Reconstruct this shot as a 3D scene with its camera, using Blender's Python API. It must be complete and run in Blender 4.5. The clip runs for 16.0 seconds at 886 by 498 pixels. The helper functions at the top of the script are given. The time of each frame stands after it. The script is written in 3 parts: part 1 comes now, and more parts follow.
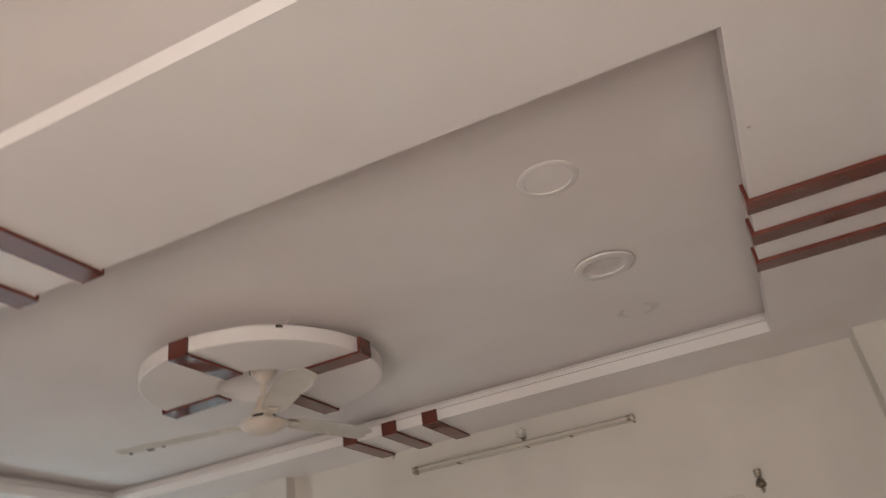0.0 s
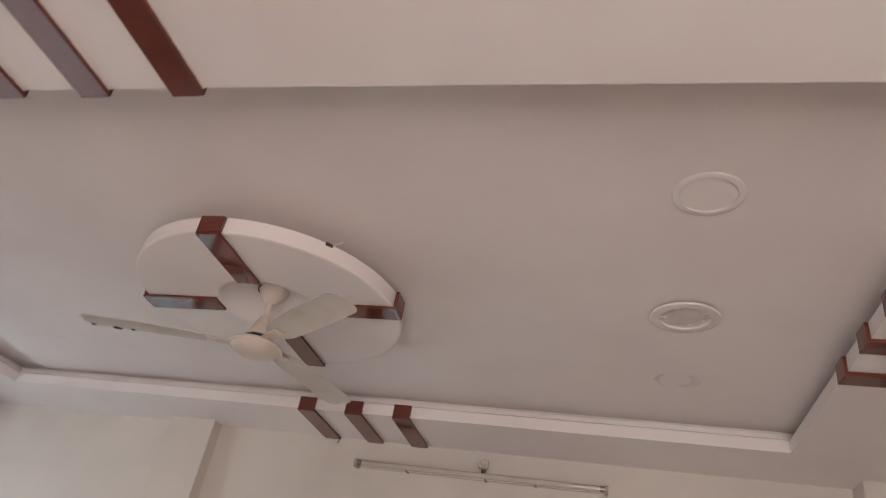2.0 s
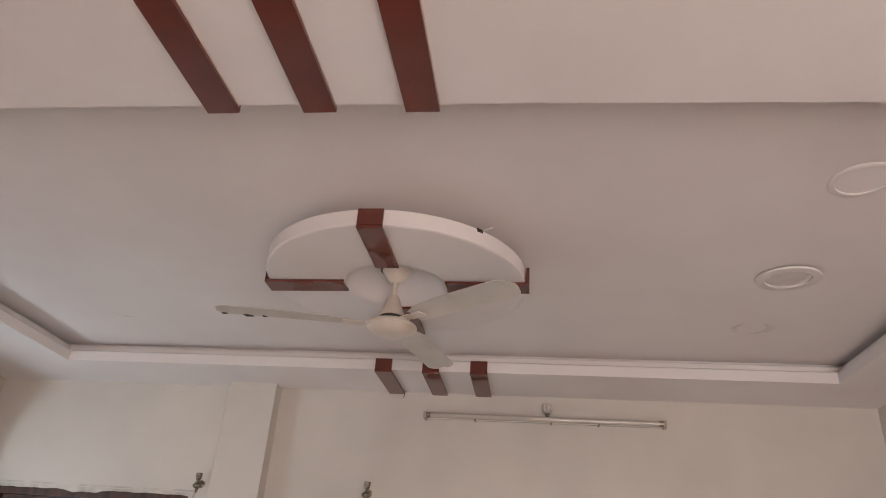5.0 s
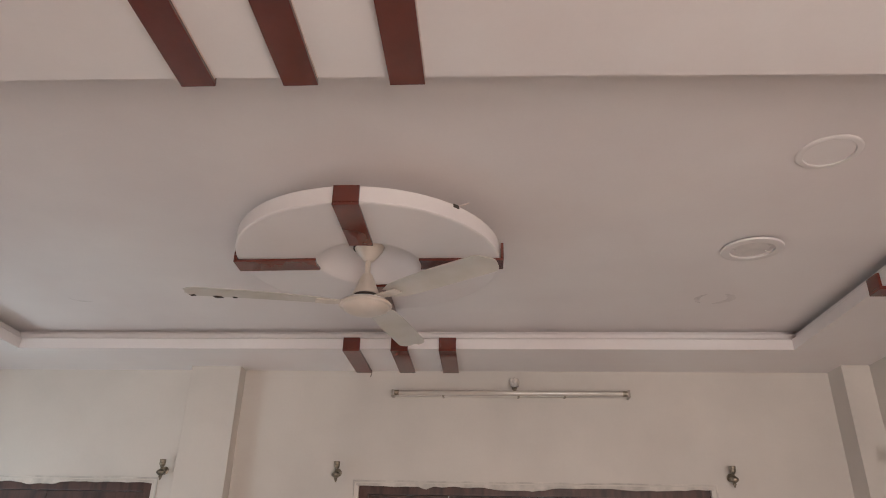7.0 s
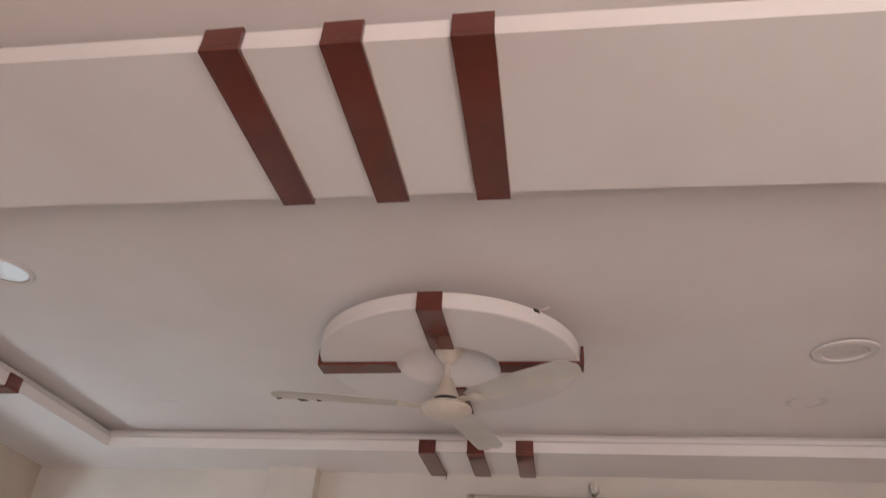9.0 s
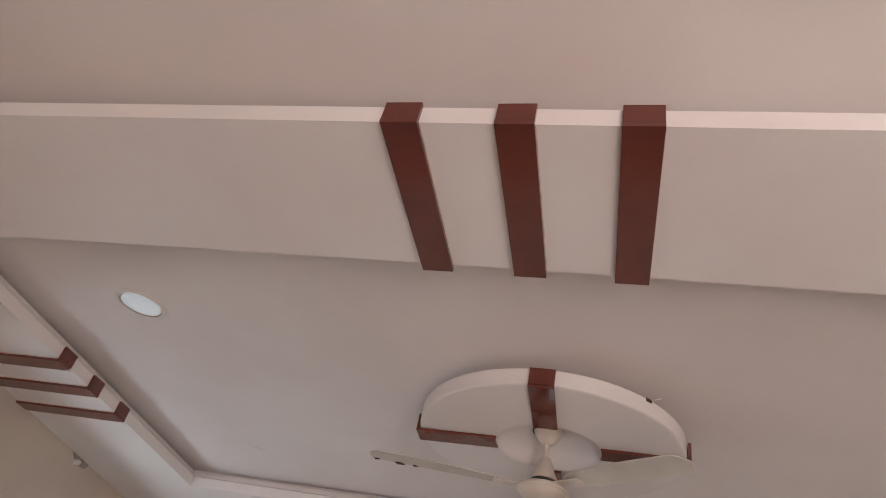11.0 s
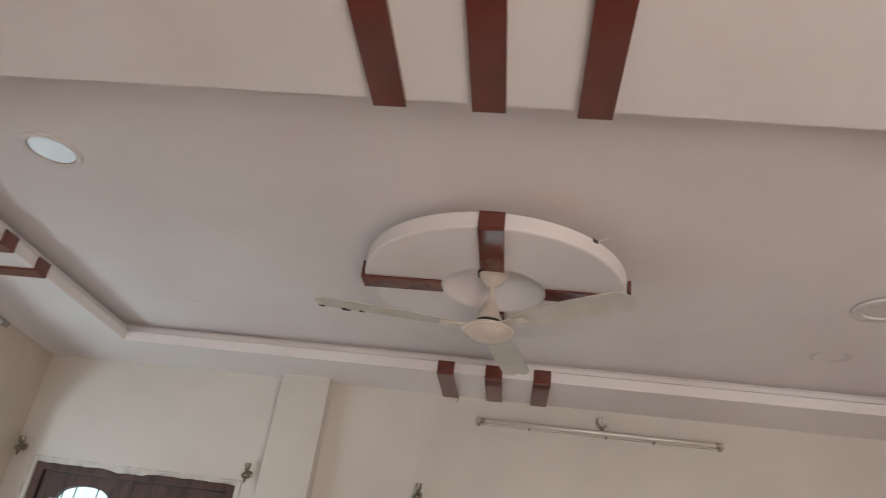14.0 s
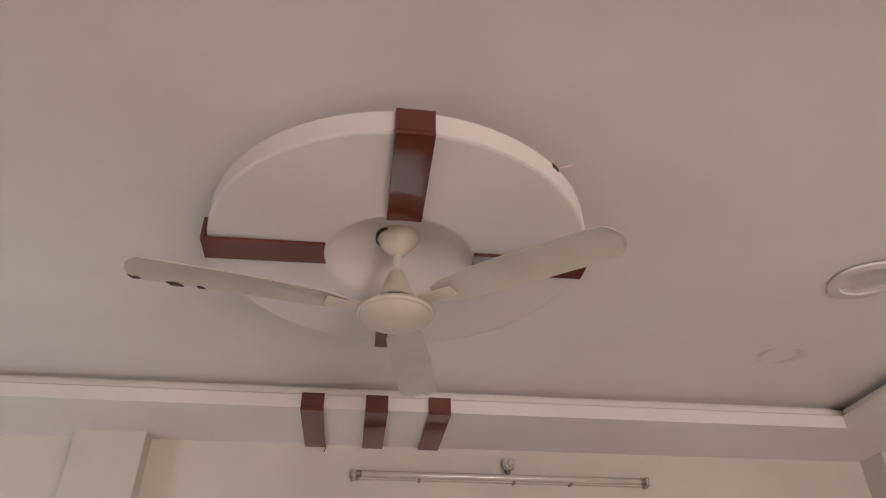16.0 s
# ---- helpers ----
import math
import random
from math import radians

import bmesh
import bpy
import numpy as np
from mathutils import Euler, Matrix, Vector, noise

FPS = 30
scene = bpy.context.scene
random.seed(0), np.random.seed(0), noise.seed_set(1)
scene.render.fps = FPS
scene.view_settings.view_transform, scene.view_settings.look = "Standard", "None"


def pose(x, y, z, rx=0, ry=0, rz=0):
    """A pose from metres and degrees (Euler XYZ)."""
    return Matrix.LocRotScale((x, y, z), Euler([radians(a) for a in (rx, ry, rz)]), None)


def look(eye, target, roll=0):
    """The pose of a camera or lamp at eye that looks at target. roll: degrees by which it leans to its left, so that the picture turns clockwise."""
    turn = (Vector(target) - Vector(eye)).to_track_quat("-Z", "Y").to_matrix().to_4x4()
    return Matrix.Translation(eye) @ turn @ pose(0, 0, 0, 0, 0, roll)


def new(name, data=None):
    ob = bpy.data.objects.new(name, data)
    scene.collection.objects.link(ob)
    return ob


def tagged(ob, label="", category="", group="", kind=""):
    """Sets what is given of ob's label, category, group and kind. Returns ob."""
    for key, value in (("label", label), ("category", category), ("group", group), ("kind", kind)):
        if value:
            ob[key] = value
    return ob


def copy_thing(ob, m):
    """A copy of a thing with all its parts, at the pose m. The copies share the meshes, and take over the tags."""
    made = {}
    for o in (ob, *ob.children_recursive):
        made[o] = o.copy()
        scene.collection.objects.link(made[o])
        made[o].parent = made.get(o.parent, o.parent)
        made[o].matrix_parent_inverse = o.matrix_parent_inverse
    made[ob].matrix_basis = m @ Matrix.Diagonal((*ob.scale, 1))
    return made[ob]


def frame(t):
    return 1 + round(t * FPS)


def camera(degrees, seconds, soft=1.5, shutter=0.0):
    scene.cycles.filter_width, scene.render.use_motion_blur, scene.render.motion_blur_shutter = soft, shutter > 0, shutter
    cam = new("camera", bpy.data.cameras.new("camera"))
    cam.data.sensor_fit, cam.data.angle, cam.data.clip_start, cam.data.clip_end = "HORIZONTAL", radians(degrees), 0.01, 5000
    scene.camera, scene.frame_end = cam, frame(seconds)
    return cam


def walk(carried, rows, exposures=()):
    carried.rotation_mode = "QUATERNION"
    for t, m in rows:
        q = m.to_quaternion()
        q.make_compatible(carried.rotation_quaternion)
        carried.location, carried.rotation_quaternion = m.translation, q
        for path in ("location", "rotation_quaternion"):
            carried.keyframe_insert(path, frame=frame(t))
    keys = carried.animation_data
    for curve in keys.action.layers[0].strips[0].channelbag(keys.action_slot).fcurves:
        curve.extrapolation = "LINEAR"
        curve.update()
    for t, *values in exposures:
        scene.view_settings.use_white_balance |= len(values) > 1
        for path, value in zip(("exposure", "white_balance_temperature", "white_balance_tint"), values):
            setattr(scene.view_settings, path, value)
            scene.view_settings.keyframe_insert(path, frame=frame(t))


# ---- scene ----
cam = camera(65.5, 16.0, soft=0.95, shutter=0.4)
PATH = [
    (0, (-0.191, 0.232, 1.798), (-0.823, 1.862, 2.77), -8.8),
    (0.5, (-0.229, 0.225, 1.773), (-0.815, 1.89, 2.712), 2.0),
    (1, (-0.324, 0.24, 1.753), (-0.898, 1.884, 2.737), 6.6),
    (1.5, (-0.491, 0.334, 1.742), (-1.071, 1.929, 2.8), 7.1),
    (2, (-0.684, 0.401, 1.745), (-1.164, 2.03, 2.801), 10.6),
    (2.5, (-0.927, 0.413, 1.765), (-1.095, 2.139, 2.761), 6.5),
    (3, (-1.009, 0.307, 1.771), (-1.333, 2.087, 2.624), 5.2),
    (3.5, (-1.087, 0.218, 1.769), (-1.3, 2.025, 2.6), 0.3),
    (4, (-1.241, 0.142, 1.762), (-1.314, 1.899, 2.716), -2.2),
    (4.5, (-1.289, 0.117, 1.768), (-1.514, 1.866, 2.712), 2.8),
    (4.7, (-1.305, 0.13, 1.776), (-1.576, 1.89, 2.687), 4.3),
    (6.8, (-1.409, 0.135, 1.767), (-1.527, 1.938, 2.625), 1.5),
    (7, (-1.412, 0.141, 1.773), (-1.528, 1.952, 2.615), 1.2),
    (7.5, (-1.418, 0.142, 1.769), (-1.549, 1.948, 2.617), 2.1),
    (8, (-1.425, 0.132, 1.768), (-1.587, 1.913, 2.663), 2.4),
    (8.5, (-1.435, 0.123, 1.768), (-1.65, 1.881, 2.697), 2.8),
    (9, (-1.458, 0.08, 1.782), (-1.754, 1.743, 2.853), 3.8),
    (9.5, (-1.475, 0.046, 1.779), (-1.843, 1.641, 2.928), 5.6),
    (10, (-1.512, 0.031, 1.768), (-2.046, 1.573, 2.924), 8.8),
    (10.2, (-1.53, 0.026, 1.763), (-2.091, 1.547, 2.935), 10.7),
    (12.3, (-1.692, 0.031, 1.71), (-2.108, 1.55, 2.943), 17.4),
    (12.5, (-1.699, 0.034, 1.724), (-2.121, 1.594, 2.902), 16.6),
    (13, (-1.708, 0.055, 1.727), (-2.109, 1.746, 2.716), 16.4),
    (13.5, (-1.694, 0.067, 1.731), (-2.099, 1.804, 2.636), 13.1),
    (14, (-1.687, 0.108, 1.745), (-1.937, 1.874, 2.649), 8.1),
    (14.5, (-1.666, 0.268, 1.76), (-1.777, 2.039, 2.683), 4.9),
    (15, (-1.659, 0.473, 1.795), (-1.762, 2.153, 2.876), 2.3),
    (15.5, (-1.755, 0.693, 1.793), (-1.687, 2.367, 2.885), 1.3),
    (16, (-1.876, 0.897, 1.803), (-1.663, 2.54, 2.924), -0.5),
]
EXPOSURES = [
    (0.0, -0.22, 6330, 2), (0.5, -0.18, 6150, 1), (1.0, -0.17, 6180, 4), (1.5, -0.14, 6230, 6), (2.0, -0.09, 6300, 9), (3.5, -0.06, 6350, 10), (4.5, -0.07, 6380, 10),
    (7.0, -0.06, 6320, 8), (8.5, -0.07, 6340, 9), (9.5, -0.17, 6400, 11), (10.2, -0.18, 6400, 11), (12.5, -0.14, 6250, 5), (13.5, -0.09, 6180, 3), (14.5, -0.07, 6250, 5),
    (15.0, -0.06, 6400, 7), (16.0, -0.05, 6580, 10)]
walk(cam, [(t, look(eye, target, roll)) for t, eye, target, roll in PATH], EXPOSURES)

# ---- world and light ----
world = bpy.data.worlds.new("world")
scene.world = world
world.use_nodes = True
wn = world.node_tree.nodes
sky = wn.new("ShaderNodeTexSky")
sky.sky_type = "NISHITA"
sky.sun_disc = False
sky.altitude = 1500
sky.dust_density = 0.3
sky.ozone_density = 3.0
sky.sun_elevation = radians(80)
sky.sun_rotation = radians(95)
world.node_tree.links.new(sky.outputs[0], wn["Background"].inputs[0])
wn["Background"].inputs[1].default_value = 0.15


def area(name, m, w, h, power, colour):
    lamp = bpy.data.lights.new(name, "AREA")
    lamp.shape, lamp.size, lamp.size_y, lamp.energy, lamp.color = "RECTANGLE", w, h, power, colour
    ob = new(name, lamp)
    ob.matrix_world = m
    return ob


# daylight in the wide opening assumed behind the camera, and from outside the side window
area("daylight_rear", look((-0.34, -2.02, 1.15), (0.05, 2.0, 1.05)), 1.55, 1.75, 91, (1.0, 0.868, 0.80))
# small added lamp standing in for light off sunlit ground below the window
area("daylight_side", look((-4.68, 2.20, 1.32), (-4.12, 3.7, 1.95)), 0.30, 0.30, 11.5, (0.72, 0.90, 1.0))

sun = bpy.data.lights.new("sun", "SUN")
sun.energy, sun.angle, sun.color = 4.3, radians(0.5), (1.0, 0.95, 0.88)
new("sun", sun).matrix_world = look((1.6, -0.4, 15.1), (0.0, 0.0, 6.0))


# ---- materials ----
def material(name, colour, rough=0.5, metal=0.0, vary=0.06, scale=6.0, bump=0.05, grain=180.0, stain=None, coat=0.0,
             stretch=(1, 1, 1), ior=1.5):
    """A paint, wood or metal with broad stains and fine grain, in metres."""
    m = bpy.data.materials.new(name)
    m.use_nodes = True
    nt, b = m.node_tree, m.node_tree.nodes["Principled BSDF"]
    N, L = nt.nodes.new, nt.links.new
    co = N("ShaderNodeTexCoord")
    mp = N("ShaderNodeMapping")
    mp.inputs["Scale"].default_value = stretch
    L(co.outputs["Object"], mp.inputs["Vector"])
    broad, fine = N("ShaderNodeTexNoise"), N("ShaderNodeTexNoise")
    broad.inputs["Scale"].default_value, broad.inputs["Detail"].default_value = scale, 5
    fine.inputs["Scale"].default_value, fine.inputs["Detail"].default_value = grain, 3
    for n in (broad, fine):
        L(mp.outputs[0], n.inputs["Vector"])
    ramp = N("ShaderNodeValToRGB")
    lo = stain or tuple(c * (1 - 2.2 * vary) for c in colour)
    hi = tuple(min(1, c * (1 + vary)) for c in colour)
    ramp.color_ramp.elements[0].position, ramp.color_ramp.elements[0].color = 0.30, (*lo, 1)
    ramp.color_ramp.elements[1].position, ramp.color_ramp.elements[1].color = 0.62, (*hi, 1)
    L(broad.outputs["Fac"], ramp.inputs[0])
    mix = N("ShaderNodeMix")
    mix.data_type, mix.blend_type = "RGBA", "MULTIPLY"
    mix.inputs["Factor"].default_value = vary
    L(ramp.outputs[0], mix.inputs[6])
    L(fine.outputs["Fac"], mix.inputs[7])
    L(mix.outputs[2], b.inputs["Base Color"])
    rr = N("ShaderNodeMapRange")
    rr.inputs["To Min"].default_value, rr.inputs["To Max"].default_value = max(0.02, rough - 0.06), min(1, rough + 0.06)
    L(broad.outputs["Fac"], rr.inputs["Value"])
    L(rr.outputs[0], b.inputs["Roughness"])
    b.inputs["Metallic"].default_value = metal
    b.inputs["Coat Weight"].default_value = coat
    b.inputs["IOR"].default_value = ior
    if bump:
        bp = N("ShaderNodeBump")
        bp.inputs["Strength"].default_value, bp.inputs["Distance"].default_value = bump, 0.004
        add = N("ShaderNodeMath")
        add.operation = "MULTIPLY_ADD"
        L(broad.outputs["Fac"], add.inputs[0])
        add.inputs[1].default_value = 3.0
        L(fine.outputs["Fac"], add.inputs[2])
        L(add.outputs[0], bp.inputs["Height"])
        L(bp.outputs[0], b.inputs["Normal"])
    return m


def glass(name, colour, rough=0.02, alpha=0.25):
    m = bpy.data.materials.new(name)
    m.use_nodes = True
    nt = m.node_tree
    N, L = nt.nodes.new, nt.links.new
    out = nt.nodes["Material Output"]
    t, g, mx, lw = N("ShaderNodeBsdfTransparent"), N("ShaderNodeBsdfGlossy"), N("ShaderNodeMixShader"), N("ShaderNodeFresnel")
    t.inputs[0].default_value = (*colour, 1)
    g.inputs["Roughness"].default_value = rough
    lw.inputs["IOR"].default_value = 1.5
    L(lw.outputs[0], mx.inputs[0])
    L(t.outputs[0], mx.inputs[1])
    L(g.outputs[0], mx.inputs[2])
    L(mx.outputs[0], out.inputs[0])
    return m


CEIL = material("ceiling_paint", (0.755, 0.70, 0.68), 0.55, vary=0.03, scale=1.6, stain=(0.72, 0.65, 0.632), bump=0.05, grain=90)
BAND = material("band_paint", (0.77, 0.725, 0.71), 0.42, vary=0.03, scale=1.9, stain=(0.745, 0.675, 0.655), bump=0.05, grain=90)
WALL = material("wall_paint", (0.635, 0.58, 0.525), 0.6, vary=0.04, scale=2.0, bump=0.08, grain=70)
SIDEWALL = material("side_wall_paint", (0.62, 0.53, 0.45), 0.6, vary=0.05, scale=2.0, bump=0.08, grain=70)
PLASTER = material("rough_plaster", (0.64, 0.585, 0.53), 0.9, vary=0.12, scale=14, bump=0.5, grain=60)
FLOOR = material("floor_stone", (0.53, 0.435, 0.365), 0.25, vary=0.10, scale=3.5, bump=0.02, grain=120)
LAMINATE = material("brown_laminate", (0.134, 0.027, 0.017), 0.09, vary=0.10, scale=5, bump=0.01, grain=60, coat=0.0, ior=1.66)
EDGE = material("raw_edge", (0.66, 0.55, 0.50), 0.8, vary=0.1, scale=30, bump=0.2)
CREAM = material("cream_enamel", (0.67, 0.585, 0.51), 0.36, vary=0.05, scale=9, bump=0.02, stain=(0.58, 0.49, 0.41))
BLADE = material("dusty_blade", (0.575, 0.525, 0.475), 0.5, vary=0.05, scale=7, bump=0.03, stain=(0.53, 0.475, 0.40))
# Near-black for dust clots and cable, and for shade painted in gaps.
GRIME_AND_SHADE = material("dark_grime_and_shade", (0.06, 0.045, 0.035), 0.8, vary=0.2, scale=40)
BRONZE = material("antique_bronze", (0.30, 0.25, 0.19), 0.35, metal=0.85, vary=0.25, scale=60, bump=0.1)
WOOD = material("dark_teak", (0.085, 0.040, 0.030), 0.45, vary=0.25, scale=5, bump=0.15, grain=40, stretch=(6, 6, 1))
IRON = material("black_iron", (0.02, 0.02, 0.022), 0.5, metal=0.4, vary=0.2)
WHITEPVC = material("white_plastic", (0.78, 0.77, 0.75), 0.3, vary=0.03, scale=10, bump=0.0)
# Bluish base for the window's reflection in the lens, plus a faint added glow.
DIFFUSER = material("lamp_diffuser", (0.66, 0.74, 0.80), 0.08, vary=0.02, scale=10, bump=0.0, ior=2.3)
db = DIFFUSER.node_tree.nodes["Principled BSDF"].inputs
db["Emission Color"].default_value, db["Emission Strength"].default_value = (0.80, 0.94, 1.0, 1), 0.05
PALEDIFF = material("dull_lamp_diffuser", (0.70, 0.65, 0.625), 0.4, vary=0.03, scale=10, bump=0.0)
TUBE = material("tube_glass", (0.52, 0.465, 0.41), 0.10, vary=0.03, scale=10, bump=0.0, coat=0.6)
OLDCAP = material("yellowed_plastic", (0.46, 0.39, 0.33), 0.4, vary=0.15, scale=40)
FROST = material("frosted_glass", (0.60, 0.54, 0.49), 0.15, vary=0.2, scale=60, coat=0.5)
# Dull tone for ceiling smudges, and for shade painted in a light's slots.
STAIN_AND_SHADE = material("dull_stain_and_shade", (0.675, 0.615, 0.595), 0.7, vary=0.04, scale=18, bump=0.05)
RIM = material("dulled_rim", (0.695, 0.64, 0.62), 0.5, vary=0.02, scale=8, bump=0.02)
DULL = material("dull_lamp_glass", (0.64, 0.585, 0.56), 0.35, vary=0.05, scale=20, bump=0.0)
PATCH = material("filler_patch", (0.69, 0.63, 0.61), 0.7, vary=0.08, scale=25, bump=0.15)
TEAL = glass("green_tinted_glass", (0.21, 0.235, 0.225))
def milky_glass(name, colour, clear):
    """Glass with a pale scattering layer, added to whiten the daylight behind it."""
    m = bpy.data.materials.new(name)
    m.use_nodes = True
    nt = m.node_tree
    N, L = nt.nodes.new, nt.links.new
    t, d, mx, nz, rg = (N(k) for k in ("ShaderNodeBsdfTransparent", "ShaderNodeBsdfTranslucent", "ShaderNodeMixShader", "ShaderNodeTexNoise", "ShaderNodeMapRange"))
    d.inputs[0].default_value = (*colour, 1)
    nz.inputs["Scale"].default_value = 9.0
    rg.inputs["To Min"].default_value, rg.inputs["To Max"].default_value = 1 - clear - 0.15, 1 - clear + 0.15
    L(nz.outputs["Fac"], rg.inputs["Value"])
    L(rg.outputs[0], mx.inputs[0])
    L(t.outputs[0], mx.inputs[1])
    L(d.outputs[0], mx.inputs[2])
    L(mx.outputs[0], nt.nodes["Material Output"].inputs[0])
    return m


MILKY = milky_glass("milky_glass", (0.86, 0.93, 0.92), 0.45)
GROUND = material("pale_earth", (0.66, 0.64, 0.61), 0.9, vary=0.2, scale=0.5, bump=0.3)
# Dull grey for gaps and holes, their shade put into the colour.
ROOM_GAP = material("shadow_gap_plaster", (0.35, 0.30, 0.27), 0.9, vary=0.15, scale=20)


# ---- building helpers ----
def mesh(name, bm, mat, smooth=False):
    me = bpy.data.meshes.new(name)
    bmesh.ops.recalc_face_normals(bm, faces=bm.faces[:])
    bm.to_mesh(me)
    bm.free()
    me.materials.append(mat)
    if smooth:
        for p in me.polygons:
            p.use_smooth = True
        me.set_sharp_from_angle(angle=radians(40))
    return me


def part(name, bm, mat, parent=None, label="", smooth=False):
    ob = new(name, mesh(name, bm, mat, smooth))
    ob.parent = parent
    if label:
        ob["label"] = label
    return ob


def thing(name, m, label, category, group=""):
    ob = new(name)
    ob.empty_display_size = 0.05
    ob.matrix_world = m
    return tagged(ob, label, category, group)


def structure(name, bm, mat, label, category):
    return tagged(new(name, mesh(name, bm, mat)), label, category, kind="structure")


def box(bm, x0, x1, y0, y1, z0, z1, bevel=0.0):
    vs = [bm.verts.new((x, y, z)) for z in (z0, z1) for x, y in ((x0, y0), (x1, y0), (x1, y1), (x0, y1))]
    fs = [bm.faces.new([vs[i] for i in q]) for q in
          ((3, 2, 1, 0), (4, 5, 6, 7), (0, 1, 5, 4), (1, 2, 6, 5), (2, 3, 7, 6), (3, 0, 4, 7))]
    if bevel:
        es = list({e for f in fs for e in f.edges})
        bmesh.ops.bevel(bm, geom=es, offset=bevel, segments=2, profile=0.7, affect="EDGES")
    return bm


def boxed(*a, bevel=0.0):
    return box(bmesh.new(), *a, bevel=bevel)


def prism(bm, pts, z0, z1):
    """An upright prism over the footprint pts."""
    lo, hi = [bm.verts.new((x, y, z0)) for x, y in pts], [bm.verts.new((x, y, z1)) for x, y in pts]
    n = len(pts)
    bm.faces.new(lo[::-1])
    bm.faces.new(hi)
    for i in range(n):
        bm.faces.new((lo[i], lo[(i + 1) % n], hi[(i + 1) % n], hi[i]))
    return bm


def lathe(profile, n=48, bm=None):
    """Turns (radius, height) pairs round the z axis."""
    bm = bm or bmesh.new()
    rings = []
    for r, z in profile:
        if r < 1e-5:
            rings.append([bm.verts.new((0, 0, z))])
        else:
            rings.append([bm.verts.new((r * math.cos(2 * math.pi * i / n), r * math.sin(2 * math.pi * i / n), z)) for i in range(n)])
    for a, b in zip(rings, rings[1:]):
        for i in range(n):
            j = (i + 1) % n
            if len(a) == 1 and len(b) == 1:
                continue
            if len(a) == 1:
                bm.faces.new((a[0], b[i], b[j]))
            elif len(b) == 1:
                bm.faces.new((a[i], a[j], b[0]))
            else:
                bm.faces.new((a[i], a[j], b[j], b[i]))
    return bm


def rod(p, q, r, n=10, bm=None):
    """A round bar from p to q."""
    bm = bm or bmesh.new()
    p, q = Vector(p), Vector(q)
    d = q - p
    m = Matrix.Translation((p + q) / 2) @ d.to_track_quat("Z", "Y").to_matrix().to_4x4()
    bmesh.ops.create_cone(bm, cap_ends=True, segments=n, radius1=r, radius2=r, depth=d.length, matrix=m)
    return bm


def wall(name, p0, p1, out, z0, z1, holes, mat, label, splay=0.0):
    """A wall whose room face runs from p0 to p1, thickened by the vector out; holes are (s0, s1, z0, z1) along it, their far jambs splayed outwards."""
    bm = bmesh.new()
    p0, p1, out = Vector(p0), Vector(p1), Vector(out)
    d = (p1 - p0).normalized()
    total = (p1 - p0).length

    def slab(s0, s1, a, b, cut=0.0):
        if s1 - s0 < 1e-4 or b - a < 1e-4:
            return
        u, v = p0 + d * s0, p0 + d * s1
        prism(bm, [u, v, v + out, u + out + d * cut], a, b)

    s = 0.0
    for h0, h1, a, b in sorted(holes):
        slab(s, h0, z0, z1)
        slab(h0, h1, z0, a)
        slab(h0, h1, b, z1)
        s = h1
    slab(s, total, z0, z1, splay if holes else 0.0)
    return structure(name, bm, mat, label, "wall")


# ---- plan ----
SOFFIT, STEP, TOP = 2.717, 2.773, 2.826
BACK, FAR, RIGHT = -1.90, 3.70, 0.475
TFAR = 3.296


def near_out(x):
    """The outer edge of the near band, a little out of square."""
    return 0.865 + 0.018 * (x + 1.55)


def near_in(x):
    """The inner edge of the near band, out of square and slightly bowed."""
    return 1.304 + 0.0205 * (x + 1.55) + 0.0035 * (x + 1.55) ** 2



def left_x(y):
    return -4.150 - 0.155 * (y - 2.45)


def tray_x(y):
    return -3.573 - 0.060 * (y - 1.31)


def tray_r(y):
    return -0.001 + 0.0085 * (y - 1.34)


# ---- structure ----
bm = bmesh.new()
prism(bm, [(left_x(BACK), BACK), (RIGHT, BACK), (RIGHT, FAR), (left_x(FAR), FAR)], -0.12, 0.0)
structure("floor", bm, FLOOR, "polished pale stone floor of the hall", "floor")

bm = bmesh.new()
prism(bm, [(left_x(BACK) - 0.6, BACK - 0.2), (RIGHT + 0.3, BACK - 0.2), (RIGHT + 0.3, FAR + 0.2), (left_x(FAR) - 0.3, FAR + 0.2)], TOP, TOP + 0.15)
structure("ceiling", bm, CEIL, "smooth pinkish white painted main ceiling", "ceiling")

# dropped border round the tray, with a set-back second step above it
bm = bmesh.new()
G = 0.075


def ring(z, g, near_z=None):
    """The border's outline at one height: the near edge in nine points, then the far edge; outside and inside."""
    outer, inner = [], []
    for k in range(9):
        f = k / 8
        x = left_x(0.85) * (1 - f) + RIGHT * f
        outer.append((x, near_out(x) + 1.4 * g, near_z or z))
        x = (tray_x(1.28) - g) * (1 - f) + (tray_r(1.344) + g) * f
        inner.append((x, near_in(x) - g, z))
    outer += [(RIGHT, FAR, z), (left_x(FAR), FAR, z)]
    inner += [(tray_r(TFAR) + g, TFAR + g, z), (tray_x(TFAR) - g, TFAR + g, z)]
    return [[bm.verts.new(p) for p in side] for side in (outer, inner)]


